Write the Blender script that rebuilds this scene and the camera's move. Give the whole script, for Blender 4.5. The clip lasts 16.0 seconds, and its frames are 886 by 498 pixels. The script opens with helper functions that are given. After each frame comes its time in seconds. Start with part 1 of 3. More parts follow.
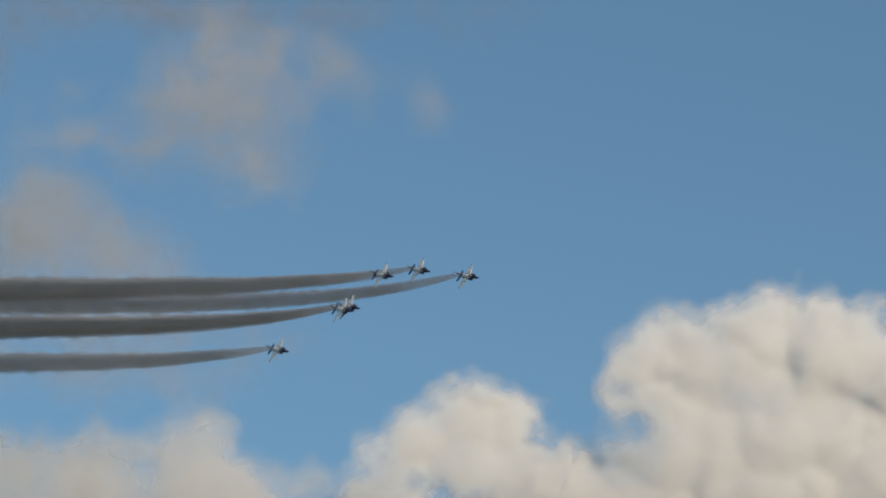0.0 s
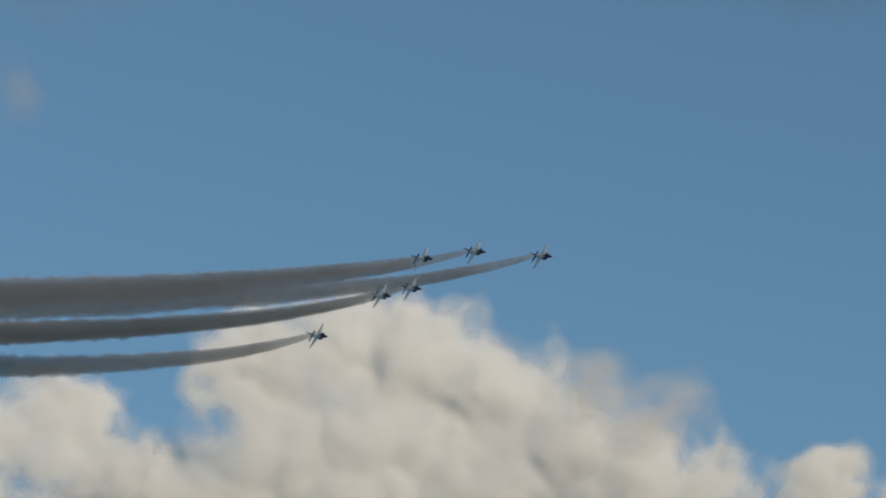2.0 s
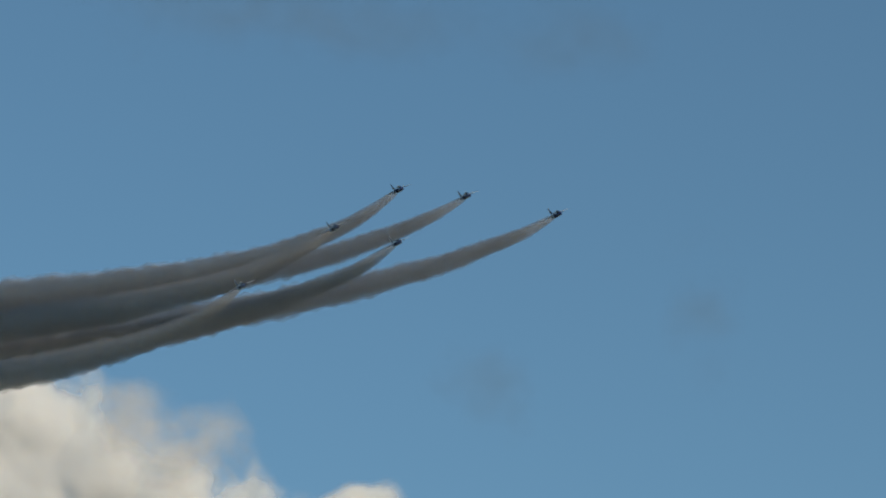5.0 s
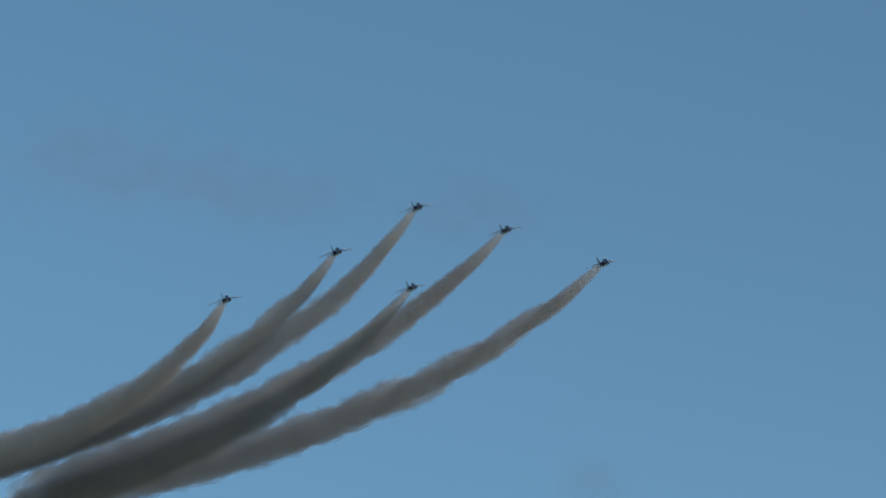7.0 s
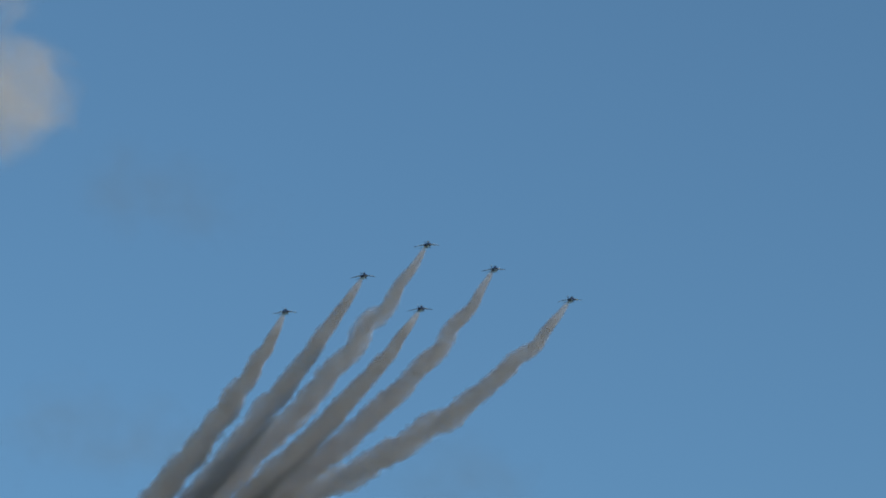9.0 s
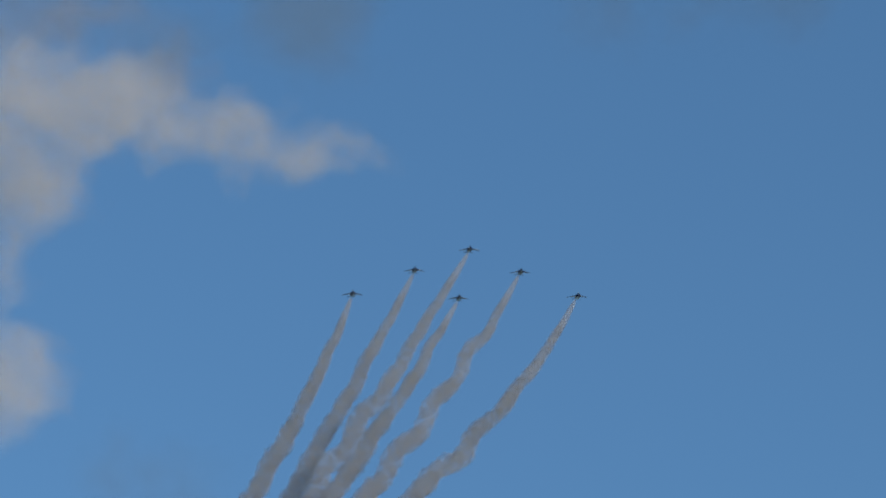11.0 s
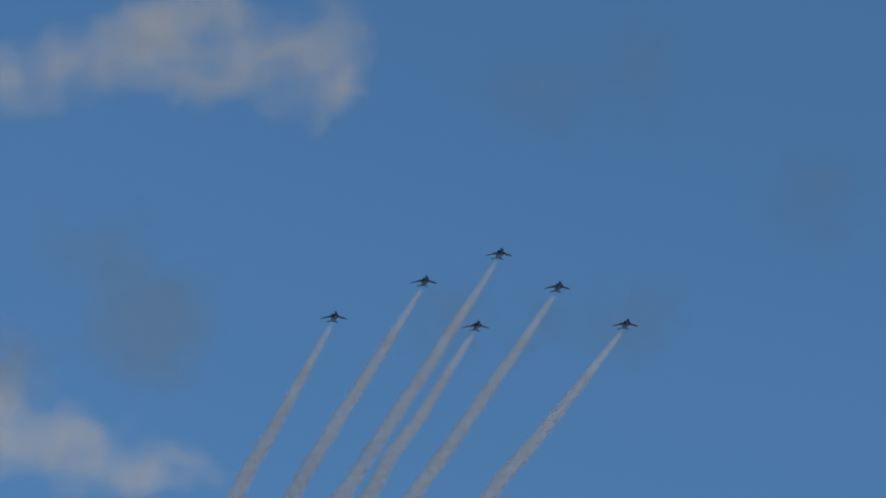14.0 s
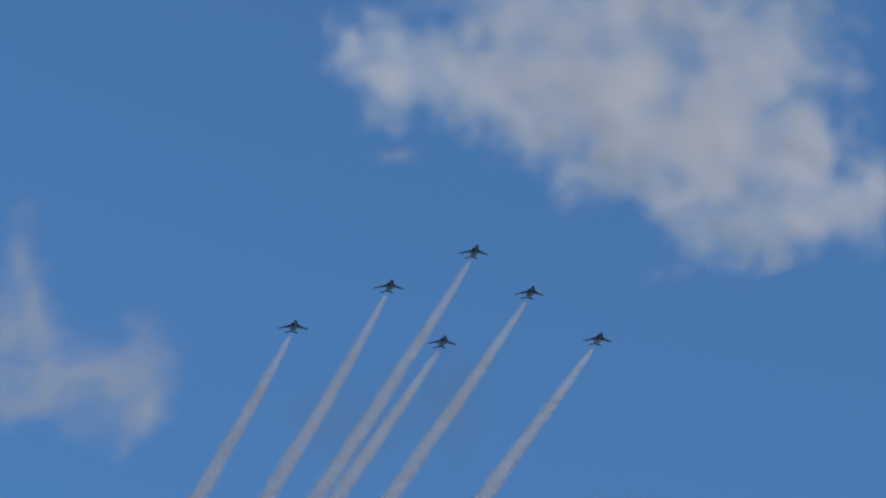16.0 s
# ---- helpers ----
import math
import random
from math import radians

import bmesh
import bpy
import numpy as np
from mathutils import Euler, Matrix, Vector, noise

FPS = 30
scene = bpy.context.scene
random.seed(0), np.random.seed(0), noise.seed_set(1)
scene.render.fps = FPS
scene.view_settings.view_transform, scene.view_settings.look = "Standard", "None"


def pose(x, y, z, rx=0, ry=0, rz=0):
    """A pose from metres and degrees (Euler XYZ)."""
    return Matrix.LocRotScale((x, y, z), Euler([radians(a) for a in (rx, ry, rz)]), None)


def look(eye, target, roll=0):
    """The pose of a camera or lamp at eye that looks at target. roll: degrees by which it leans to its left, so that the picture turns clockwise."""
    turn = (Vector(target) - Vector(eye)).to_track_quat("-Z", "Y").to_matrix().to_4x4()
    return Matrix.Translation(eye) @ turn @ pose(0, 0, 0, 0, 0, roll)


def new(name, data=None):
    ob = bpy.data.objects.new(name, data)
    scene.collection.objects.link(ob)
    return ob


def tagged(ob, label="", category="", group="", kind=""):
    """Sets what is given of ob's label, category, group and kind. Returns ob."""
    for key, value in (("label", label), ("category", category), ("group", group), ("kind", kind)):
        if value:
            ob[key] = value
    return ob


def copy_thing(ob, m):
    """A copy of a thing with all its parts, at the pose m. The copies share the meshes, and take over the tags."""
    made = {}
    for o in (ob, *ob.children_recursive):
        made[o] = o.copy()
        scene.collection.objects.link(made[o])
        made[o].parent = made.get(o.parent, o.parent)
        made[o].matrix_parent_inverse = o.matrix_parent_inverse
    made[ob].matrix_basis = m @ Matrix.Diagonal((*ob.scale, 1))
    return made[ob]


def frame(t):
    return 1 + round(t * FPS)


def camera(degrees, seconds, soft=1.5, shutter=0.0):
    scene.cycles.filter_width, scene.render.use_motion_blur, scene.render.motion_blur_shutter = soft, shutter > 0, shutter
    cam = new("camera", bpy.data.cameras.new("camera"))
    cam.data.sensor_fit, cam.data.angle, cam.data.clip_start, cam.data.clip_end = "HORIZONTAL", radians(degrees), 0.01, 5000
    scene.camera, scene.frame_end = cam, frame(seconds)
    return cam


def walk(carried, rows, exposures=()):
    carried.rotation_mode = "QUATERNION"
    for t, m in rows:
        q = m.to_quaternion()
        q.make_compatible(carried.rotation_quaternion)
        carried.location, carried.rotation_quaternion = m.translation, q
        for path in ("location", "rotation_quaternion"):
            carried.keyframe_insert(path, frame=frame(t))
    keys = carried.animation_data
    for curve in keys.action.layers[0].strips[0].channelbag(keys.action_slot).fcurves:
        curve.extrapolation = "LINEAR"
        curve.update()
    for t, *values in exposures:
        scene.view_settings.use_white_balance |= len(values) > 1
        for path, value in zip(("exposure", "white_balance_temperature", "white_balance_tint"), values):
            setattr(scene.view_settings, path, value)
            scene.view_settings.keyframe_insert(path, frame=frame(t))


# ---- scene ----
cam = camera(12.0, 16.0, soft=2.0)
EYE = (0.0, 0.0, 1.7)
# camera's way: seconds, yaw, pitch
VIEW = [
    (0, 12.000, 20.000), (0.5, 10.537, 19.954), (1, 9.361, 19.923), (1.5, 7.515, 19.892), (2, 6.052, 19.939),
    (2.5, 4.262, 19.954), (3, 3.176, 19.931), (3.5, 2.089, 19.931), (4, 1.076, 19.985), (4.5, 0.462, 20.138),
    (5, -0.587, 20.407), (5.2, -0.817, 20.530), (5.7, -1.310, 20.929), (6.2, -1.723, 21.513), (6.7, -2.013, 22.220),
    (7.3, -2.264, 23.157), (7.5, -2.314, 23.449), (8, -2.398, 24.217), (8.2, -2.424, 24.532), (8.7, -2.373, 25.607),
    (9.2, -2.269, 26.875), (9.7, -2.182, 28.104), (10.3, -2.182, 29.371), (10.5, -2.253, 29.624), (11, -2.386, 30.254),
    (11.5, -2.610, 30.807), (12, -2.987, 31.268), (12.5, -3.413, 32.021), (13, -3.870, 32.758), (13.5, -4.404, 33.573),
    (14, -4.993, 34.633), (14.5, -5.768, 35.685), (15, -6.833, 36.791), (15.5, -7.611, 37.851), (16, -8.304, 39.141),
]
EXPOSURES = [(0, -0.29, 7750, -2), (2.5, -0.40, 7600, -4), (5, -0.27, 7500, -6), (8, 0.07, 7300, -7), (11, 0.09, 6400, -3), (13.5, 0.0, 6300, -3), (16, 0.25, 5800, 1)]
walk(cam, [(t, pose(*EYE, 90 + pitch, 0, yaw)) for t, yaw, pitch in VIEW], EXPOSURES)

# ---- light: low warm sun from the east side, clear sky ----
SUN_WAY = Vector((0.70, -0.63, 0.32)).normalized()  # towards the sun
sun = new("sun", bpy.data.lights.new("sun", "SUN"))
sun.data.energy, sun.data.angle, sun.data.color = 3.0, radians(0.6), (1.0, 0.80, 0.71)
sun.matrix_world = look((0, 0, 900), Vector((0, 0, 900)) - SUN_WAY)

world = bpy.data.worlds.new("sky")
scene.world = world
world.use_nodes = True
wt = world.node_tree
sky = wt.nodes.new("ShaderNodeTexSky")
sky.sky_type, sky.sun_disc = "NISHITA", False
sky.sun_elevation = math.asin(SUN_WAY.z)
sky.sun_rotation = math.atan2(SUN_WAY.x, SUN_WAY.y)
sky.air_density, sky.dust_density, sky.ozone_density = 1.0, 0.5, 5.0
wt.links.new(sky.outputs[0], wt.nodes["Background"].inputs[0])
wt.nodes["Background"].inputs[1].default_value = 0.147
scene.cycles.transparent_max_bounces = 96


# ---- materials ----
def material(name):
    m = bpy.data.materials.new(name)
    m.use_nodes = True
    nt = m.node_tree
    return m, nt, nt.nodes["Principled BSDF"]


def node(nt, kind, **values):
    n = nt.nodes.new(kind)
    for key, value in values.items():
        n.inputs[key.replace("_", " ")].default_value = value
    return n


def ramp(nt, source, stops):
    n = nt.nodes.new("ShaderNodeValToRGB")
    while len(n.color_ramp.elements) < len(stops):
        n.color_ramp.elements.new(0.5)
    for e, (at, colour) in zip(n.color_ramp.elements, stops):
        e.position, e.color = at, (*colour, 1)
    nt.links.new(source, n.inputs[0])
    return n


def paint(name, colour, rough=0.35, metal=0.0, wear=0.12):
    """Aircraft paint with faint streaks and grime at two scales."""
    m, nt, bsdf = material(name)
    co = nt.nodes.new("ShaderNodeTexCoord")
    n1 = node(nt, "ShaderNodeTexNoise", Scale=0.9, Detail=6.0, Roughness=0.6)
    n2 = node(nt, "ShaderNodeTexNoise", Scale=11.0, Detail=3.0)
    nt.links.new(co.outputs["Object"], n1.inputs["Vector"])
    nt.links.new(co.outputs["Object"], n2.inputs["Vector"])
    add = nt.nodes.new("ShaderNodeMath")
    add.operation = "MULTIPLY"
    nt.links.new(n1.outputs[0], add.inputs[0])
    nt.links.new(n2.outputs[0], add.inputs[1])
    low = tuple(c * (1 - 2.2 * wear) for c in colour)
    r = ramp(nt, add.outputs[0], [(0.08, low), (0.32, colour)])
    nt.links.new(r.outputs[0], bsdf.inputs["Base Color"])
    rr = ramp(nt, n1.outputs[0], [(0.3, (rough + 0.15,) * 3), (0.7, (rough,) * 3)])
    nt.links.new(rr.outputs[0], bsdf.inputs["Roughness"])
    bsdf.inputs["Metallic"].default_value = metal
    return m


WHITE = paint("white_paint", (0.78, 0.78, 0.77))
BLUE = paint("dark_blue_paint", (0.022, 0.038, 0.15))
METAL = paint("burnt_metal", (0.22, 0.20, 0.18), 0.4, 0.9, 0.3)
# real black on the antenna; in the ducts it stands for the shade inside
DARK = paint("black_paint_duct_shade", (0.02, 0.02, 0.022), 0.6)
GREY = paint("grey_paint", (0.4, 0.41, 0.42), 0.4)
RED = paint("red_lens", (0.5, 0.03, 0.02), 0.2)
GLASS, _nt, _b = material("tinted_canopy")
_b.inputs["Base Color"].default_value = (0.03, 0.035, 0.045, 1)
_b.inputs["Roughness"].default_value = 0.06


def two_tone(name, axis, edge, below, above):
    """Two paints that meet at a soft-masked line across one of the thing's own axes."""
    m, nt, bsdf = material(name)
    co = nt.nodes.new("ShaderNodeTexCoord")
    sep = nt.nodes.new("ShaderNodeSeparateXYZ")
    nt.links.new(co.outputs["Object"], sep.inputs[0])
    n1 = node(nt, "ShaderNodeTexNoise", Scale=1.3, Detail=6.0, Roughness=0.6)
    nt.links.new(co.outputs["Object"], n1.inputs["Vector"])
    line = nt.nodes.new("ShaderNodeMapRange")
    line.inputs["From Min"].default_value, line.inputs["From Max"].default_value = edge - 0.01, edge + 0.01
    nt.links.new(sep.outputs[axis], line.inputs[0])
    mix = nt.nodes.new("ShaderNodeMixRGB")
    mix.inputs[1].default_value, mix.inputs[2].default_value = (*below, 1), (*above, 1)
    nt.links.new(line.outputs[0], mix.inputs[0])
    grime = nt.nodes.new("ShaderNodeMixRGB")
    grime.blend_type = "MULTIPLY"
    grime.inputs[0].default_value = 0.35
    nt.links.new(mix.outputs[0], grime.inputs[1])
    nt.links.new(ramp(nt, n1.outputs[0], [(0.3, (0.6, 0.6, 0.62)), (0.6, (1, 1, 1))]).outputs[0], grime.inputs[2])
    nt.links.new(grime.outputs[0], bsdf.inputs["Base Color"])
    bsdf.inputs["Roughness"].default_value = 0.35
    return m


HULL = two_tone("white_over_blue_paint", 2, 0.52, (0.022, 0.038, 0.15), (0.78, 0.78, 0.77))


def softened(nt, even):
    """A surface normal drawn towards one fixed way, as light spreads evenly within vapour."""
    co = nt.nodes.new("ShaderNodeTexCoord")
    turn = nt.nodes.new("ShaderNodeVectorTransform")
    turn.vector_type, turn.convert_from, turn.convert_to = "NORMAL", "OBJECT", "WORLD"
    nt.links.new(co.outputs["Normal"], turn.inputs[0])
    mix = nt.nodes.new("ShaderNodeMixRGB")
    mix.inputs[0].default_value = even
    mix.inputs[2].default_value = (*VAPOUR_WAY, 1)
    nt.links.new(turn.outputs[0], mix.inputs[1])
    unit = nt.nodes.new("ShaderNodeVectorMath")
    unit.operation = "NORMALIZE"
    nt.links.new(mix.outputs[0], unit.inputs[0])
    return unit.outputs[0]


VAPOUR_WAY = (0.45, -0.78, 0.43)


def vapour(name, colour, alpha, through_light, mottle):
    """Smoke: a thin, mottled scattering skin; puffs differ a little in tone."""
    m = bpy.data.materials.new(name)
    m.use_nodes = True
    nt = m.node_tree
    nt.nodes.remove(nt.nodes["Principled BSDF"])
    info = nt.nodes.new("ShaderNodeObjectInfo")
    tone = ramp(nt, info.outputs["Random"], [(0.0, tuple(c * 0.95 for c in colour)), (1.0, tuple(min(1, c * 1.04) for c in colour))])
    dif = nt.nodes.new("ShaderNodeBsdfDiffuse")
    tra = nt.nodes.new("ShaderNodeBsdfTranslucent")
    for bsdf in (dif, tra):
        nt.links.new(tone.outputs[0], bsdf.inputs["Color"])
    body = node(nt, "ShaderNodeMixShader", Fac=through_light)
    nt.links.new(dif.outputs[0], body.inputs[1])
    nt.links.new(tra.outputs[0], body.inputs[2])
    # fine curls thin the skin here and there
    co = nt.nodes.new("ShaderNodeTexCoord")
    curl = node(nt, "ShaderNodeTexNoise", Scale=0.75, Detail=3.0, Roughness=0.65)
    nt.links.new(co.outputs["Object"], curl.inputs["Vector"])
    cover = nt.nodes.new("ShaderNodeMapRange")
    for key, value in (("From Min", 0.3), ("From Max", 0.68), ("To Min", (1 - mottle) * alpha), ("To Max", (1 + mottle) * alpha)):
        cover.inputs[key].default_value = value
    nt.links.new(curl.outputs[0], cover.inputs[0])
    clear = nt.nodes.new("ShaderNodeBsdfTransparent")
    mix = nt.nodes.new("ShaderNodeMixShader")
    nt.links.new(cover.outputs[0], mix.inputs[0])
    nt.links.new(clear.outputs[0], mix.inputs[1])
    nt.links.new(body.outputs[0], mix.inputs[2])
    nt.links.new(mix.outputs[0], nt.nodes["Material Output"].inputs[0])
    return m


SMOKE_TONE = (0.55, 0.545, 0.555)
SMOKE_CORE = vapour("smoke_core", SMOKE_TONE, 0.16, 0.5, 0.2)
SMOKE_MID = vapour("smoke_skin", SMOKE_TONE, 0.11, 0.5, 0.2)
SMOKE_YOUNG = vapour("young_smoke", SMOKE_TONE, 0.17, 0.5, 0.05)


def cloud_material(name, colour, through_light, strength, wispy=0.16, inner=0.0, even=0.55):
    """Cloud: scattering surface whose cover follows the mesh's own density and a fine noise."""
    m = bpy.data.materials.new(name)
    m.use_nodes = True
    nt = m.node_tree
    nt.nodes.remove(nt.nodes["Principled BSDF"])
    co = nt.nodes.new("ShaderNodeTexCoord")
    att = nt.nodes.new("ShaderNodeAttribute")
    att.attribute_name = "cover"
    n1 = node(nt, "ShaderNodeTexNoise", Scale=0.03, Detail=3.0, Roughness=0.6)
    nt.links.new(co.outputs["Object"], n1.inputs["Vector"])
    wisp = nt.nodes.new("ShaderNodeMapRange")
    for key, value in (("From Min", 0.25), ("From Max", 0.7), ("To Min", -wispy), ("To Max", wispy)):
        wisp.inputs[key].default_value = value
    nt.links.new(n1.outputs[0], wisp.inputs[0])
    # noise acts most where the cloud is half thin
    rim = nt.nodes.new("ShaderNodeMath")
    rim.operation = "MULTIPLY"
    nt.links.new(wisp.outputs[0], rim.inputs[0])
    nt.links.new(ramp(nt, att.outputs["Fac"], [(0.0, (0, 0, 0)), (0.4, (1, 1, 1)), (0.8, (max(0.5, inner),) * 3), (1.0, (inner,) * 3)]).outputs[0], rim.inputs[1])
    total = nt.nodes.new("ShaderNodeMath")
    total.use_clamp = True
    nt.links.new(att.outputs["Fac"], total.inputs[0])
    nt.links.new(rim.outputs[0], total.inputs[1])
    cover = nt.nodes.new("ShaderNodeMath")
    cover.operation = "MULTIPLY"
    cover.inputs[1].default_value = strength
    nt.links.new(total.outputs[0], cover.inputs[0])
    dif = node(nt, "ShaderNodeBsdfDiffuse", Color=(*colour, 1))
    tra = node(nt, "ShaderNodeBsdfTranslucent", Color=(*colour, 1))
    body = node(nt, "ShaderNodeMixShader", Fac=through_light)
    nt.links.new(dif.outputs[0], body.inputs[1])
    nt.links.new(tra.outputs[0], body.inputs[2])
    nt.links.new(softened(nt, even), dif.inputs["Normal"])
    clear = nt.nodes.new("ShaderNodeBsdfTransparent")
    mix = nt.nodes.new("ShaderNodeMixShader")
    nt.links.new(cover.outputs[0], mix.inputs[0])
    nt.links.new(clear.outputs[0], mix.inputs[1])
    nt.links.new(body.outputs[0], mix.inputs[2])
    nt.links.new(mix.outputs[0], nt.nodes["Material Output"].inputs[0])
    return m


CLOUD_WHITE = cloud_material("cloud_cream", (0.915, 0.92, 0.935), 0.4, 0.42, 0.16, 0.0, 0.4)
CLOUD_BANK = cloud_material("cloud_hazy_cream", (0.78, 0.785, 0.80), 0.4, 0.32, 0.16, 0.0, 0.4)
CLOUD_WISP = cloud_material("cloud_pale_wisp", (0.74, 0.73, 0.73), 0.4, 0.17, 0.3, 0.3, 0.5)
CLOUD_BROAD = cloud_material("cloud_bright_white", (0.72, 0.72, 0.735), 0.4, 0.28, 0.24, 0.1, 0.5)
CLOUD_SOFT = cloud_material("cloud_grey_white", (0.52, 0.52, 0.535), 0.4, 0.17, 0.3, 0.3, 0.6)
CLOUD_THIN = cloud_material("cloud_thin_grey", (0.56, 0.54, 0.535), 0.4, 0.17, 0.2, 0.3, 0.6)
CLOUD_BAND = cloud_material("cloud_dull_grey", (0.34, 0.34, 0.36), 0.4, 0.13, 0.2, 0.3, 0.6)
CLOUD_HAZE = cloud_material("cloud_pale_haze", (0.58, 0.55, 0.53), 0.4, 0.06, 0.2, 0.3, 0.6)
CLOUD_SMUDGE = cloud_material("cloud_dark_haze", (0.20, 0.22, 0.21), 0.4, 0.055, 0.2, 0.3, 0.6)

GRASS, _nt, _b = material("grass_field")
_co = _nt.nodes.new("ShaderNodeTexCoord")
_n = node(_nt, "ShaderNodeTexNoise", Scale=0.05, Detail=8.0)
_nt.links.new(_co.outputs["Object"], _n.inputs["Vector"])
_nt.links.new(ramp(_nt, _n.outputs[0], [(0.3, (0.11, 0.115, 0.07)), (0.7, (0.21, 0.20, 0.16))]).outputs[0], _b.inputs["Base Color"])
_b.inputs["Roughness"].default_value = 0.9


# ---- building helpers ----
def part(name, bm, mats, parent, label="", smooth=True):
    """One bmesh as one mesh object under a thing."""
    me = bpy.data.meshes.new(name)
    bmesh.ops.recalc_face_normals(bm, faces=bm.faces)
    bm.to_mesh(me)
    bm.free()
    for m in mats if isinstance(mats, (list, tuple)) else (mats,):
        me.materials.append(m)
    if smooth:
        me.shade_smooth()
    ob = new(name, me)
    ob.parent = parent
    return tagged(ob, label)


def loft(sections, around=18, power=2.3, cap=True):
    """A closed skin over rings: (y, half width, half height, x, z) each."""
    bm = bmesh.new()
    rings = []
    for y, w, h, x, z in sections:
        ring = []
        for i in range(around):
            a = 2 * math.pi * i / around
            c, s = math.cos(a), math.sin(a)
            ring.append(bm.verts.new((x + w * math.copysign(abs(c) ** (2 / power), c), y, z + h * math.copysign(abs(s) ** (2 / power), s))))
        rings.append(ring)
    for a, b in zip(rings, rings[1:]):
        for i in range(around):
            j = (i + 1) % around
            bm.faces.new((a[i], a[j], b[j], b[i]))
    if cap:
        bm.faces.new(rings[0])
        bm.faces.new(rings[-1])
    return bm


def blade(stations, around=14, upper=0):
    """A wing-like skin: each station is (leading edge point, chord, thickness, lift axis).
    upper: how many bays from the root take the second paint on top."""
    bm = bmesh.new()
    rings = []
    for (x, y, z), chord, thick, up in stations:
        ring = []
        for i in range(around):
            a = 2 * math.pi * i / around
            u = 0.5 - 0.5 * math.cos(a)  # 0 leading edge, 1 trailing edge
            t = thick * (1.48 * math.sqrt(u) - 0.63 * u - 1.76 * u * u + 1.42 * u ** 3 - 0.51 * u ** 4) * math.copysign(1, math.sin(a)) * 1.3
            ring.append(bm.verts.new(Vector((x, y - chord * u, z)) + Vector(up) * t))
        rings.append(ring)
    for ring_no, (a, b) in enumerate(zip(rings, rings[1:])):
        for i in range(around):
            j = (i + 1) % around
            f = bm.faces.new((a[i], a[j], b[j], b[i]))
            f.material_index = 1 if i < around // 2 and upper and ring_no < upper else 0
    bm.faces.new(rings[0])
    bm.faces.new(rings[-1])
    return bm


# ---- the setting ----
def field():
    bm = bmesh.new()
    n, half = 24, 4900.0
    rows = [[bm.verts.new((-half + 2 * half * i / n, -half + 2 * half * j / n, 0)) for i in range(n + 1)] for j in range(n + 1)]
    for j in range(n):
        for i in range(n):
            bm.faces.new((rows[j][i], rows[j][i + 1], rows[j + 1][i + 1], rows[j + 1][i]))
    ob = part("ground", bm, GRASS, None)
    tagged(ob, "flat grass airfield reaching to the horizon", "ground", kind="structure")


field()


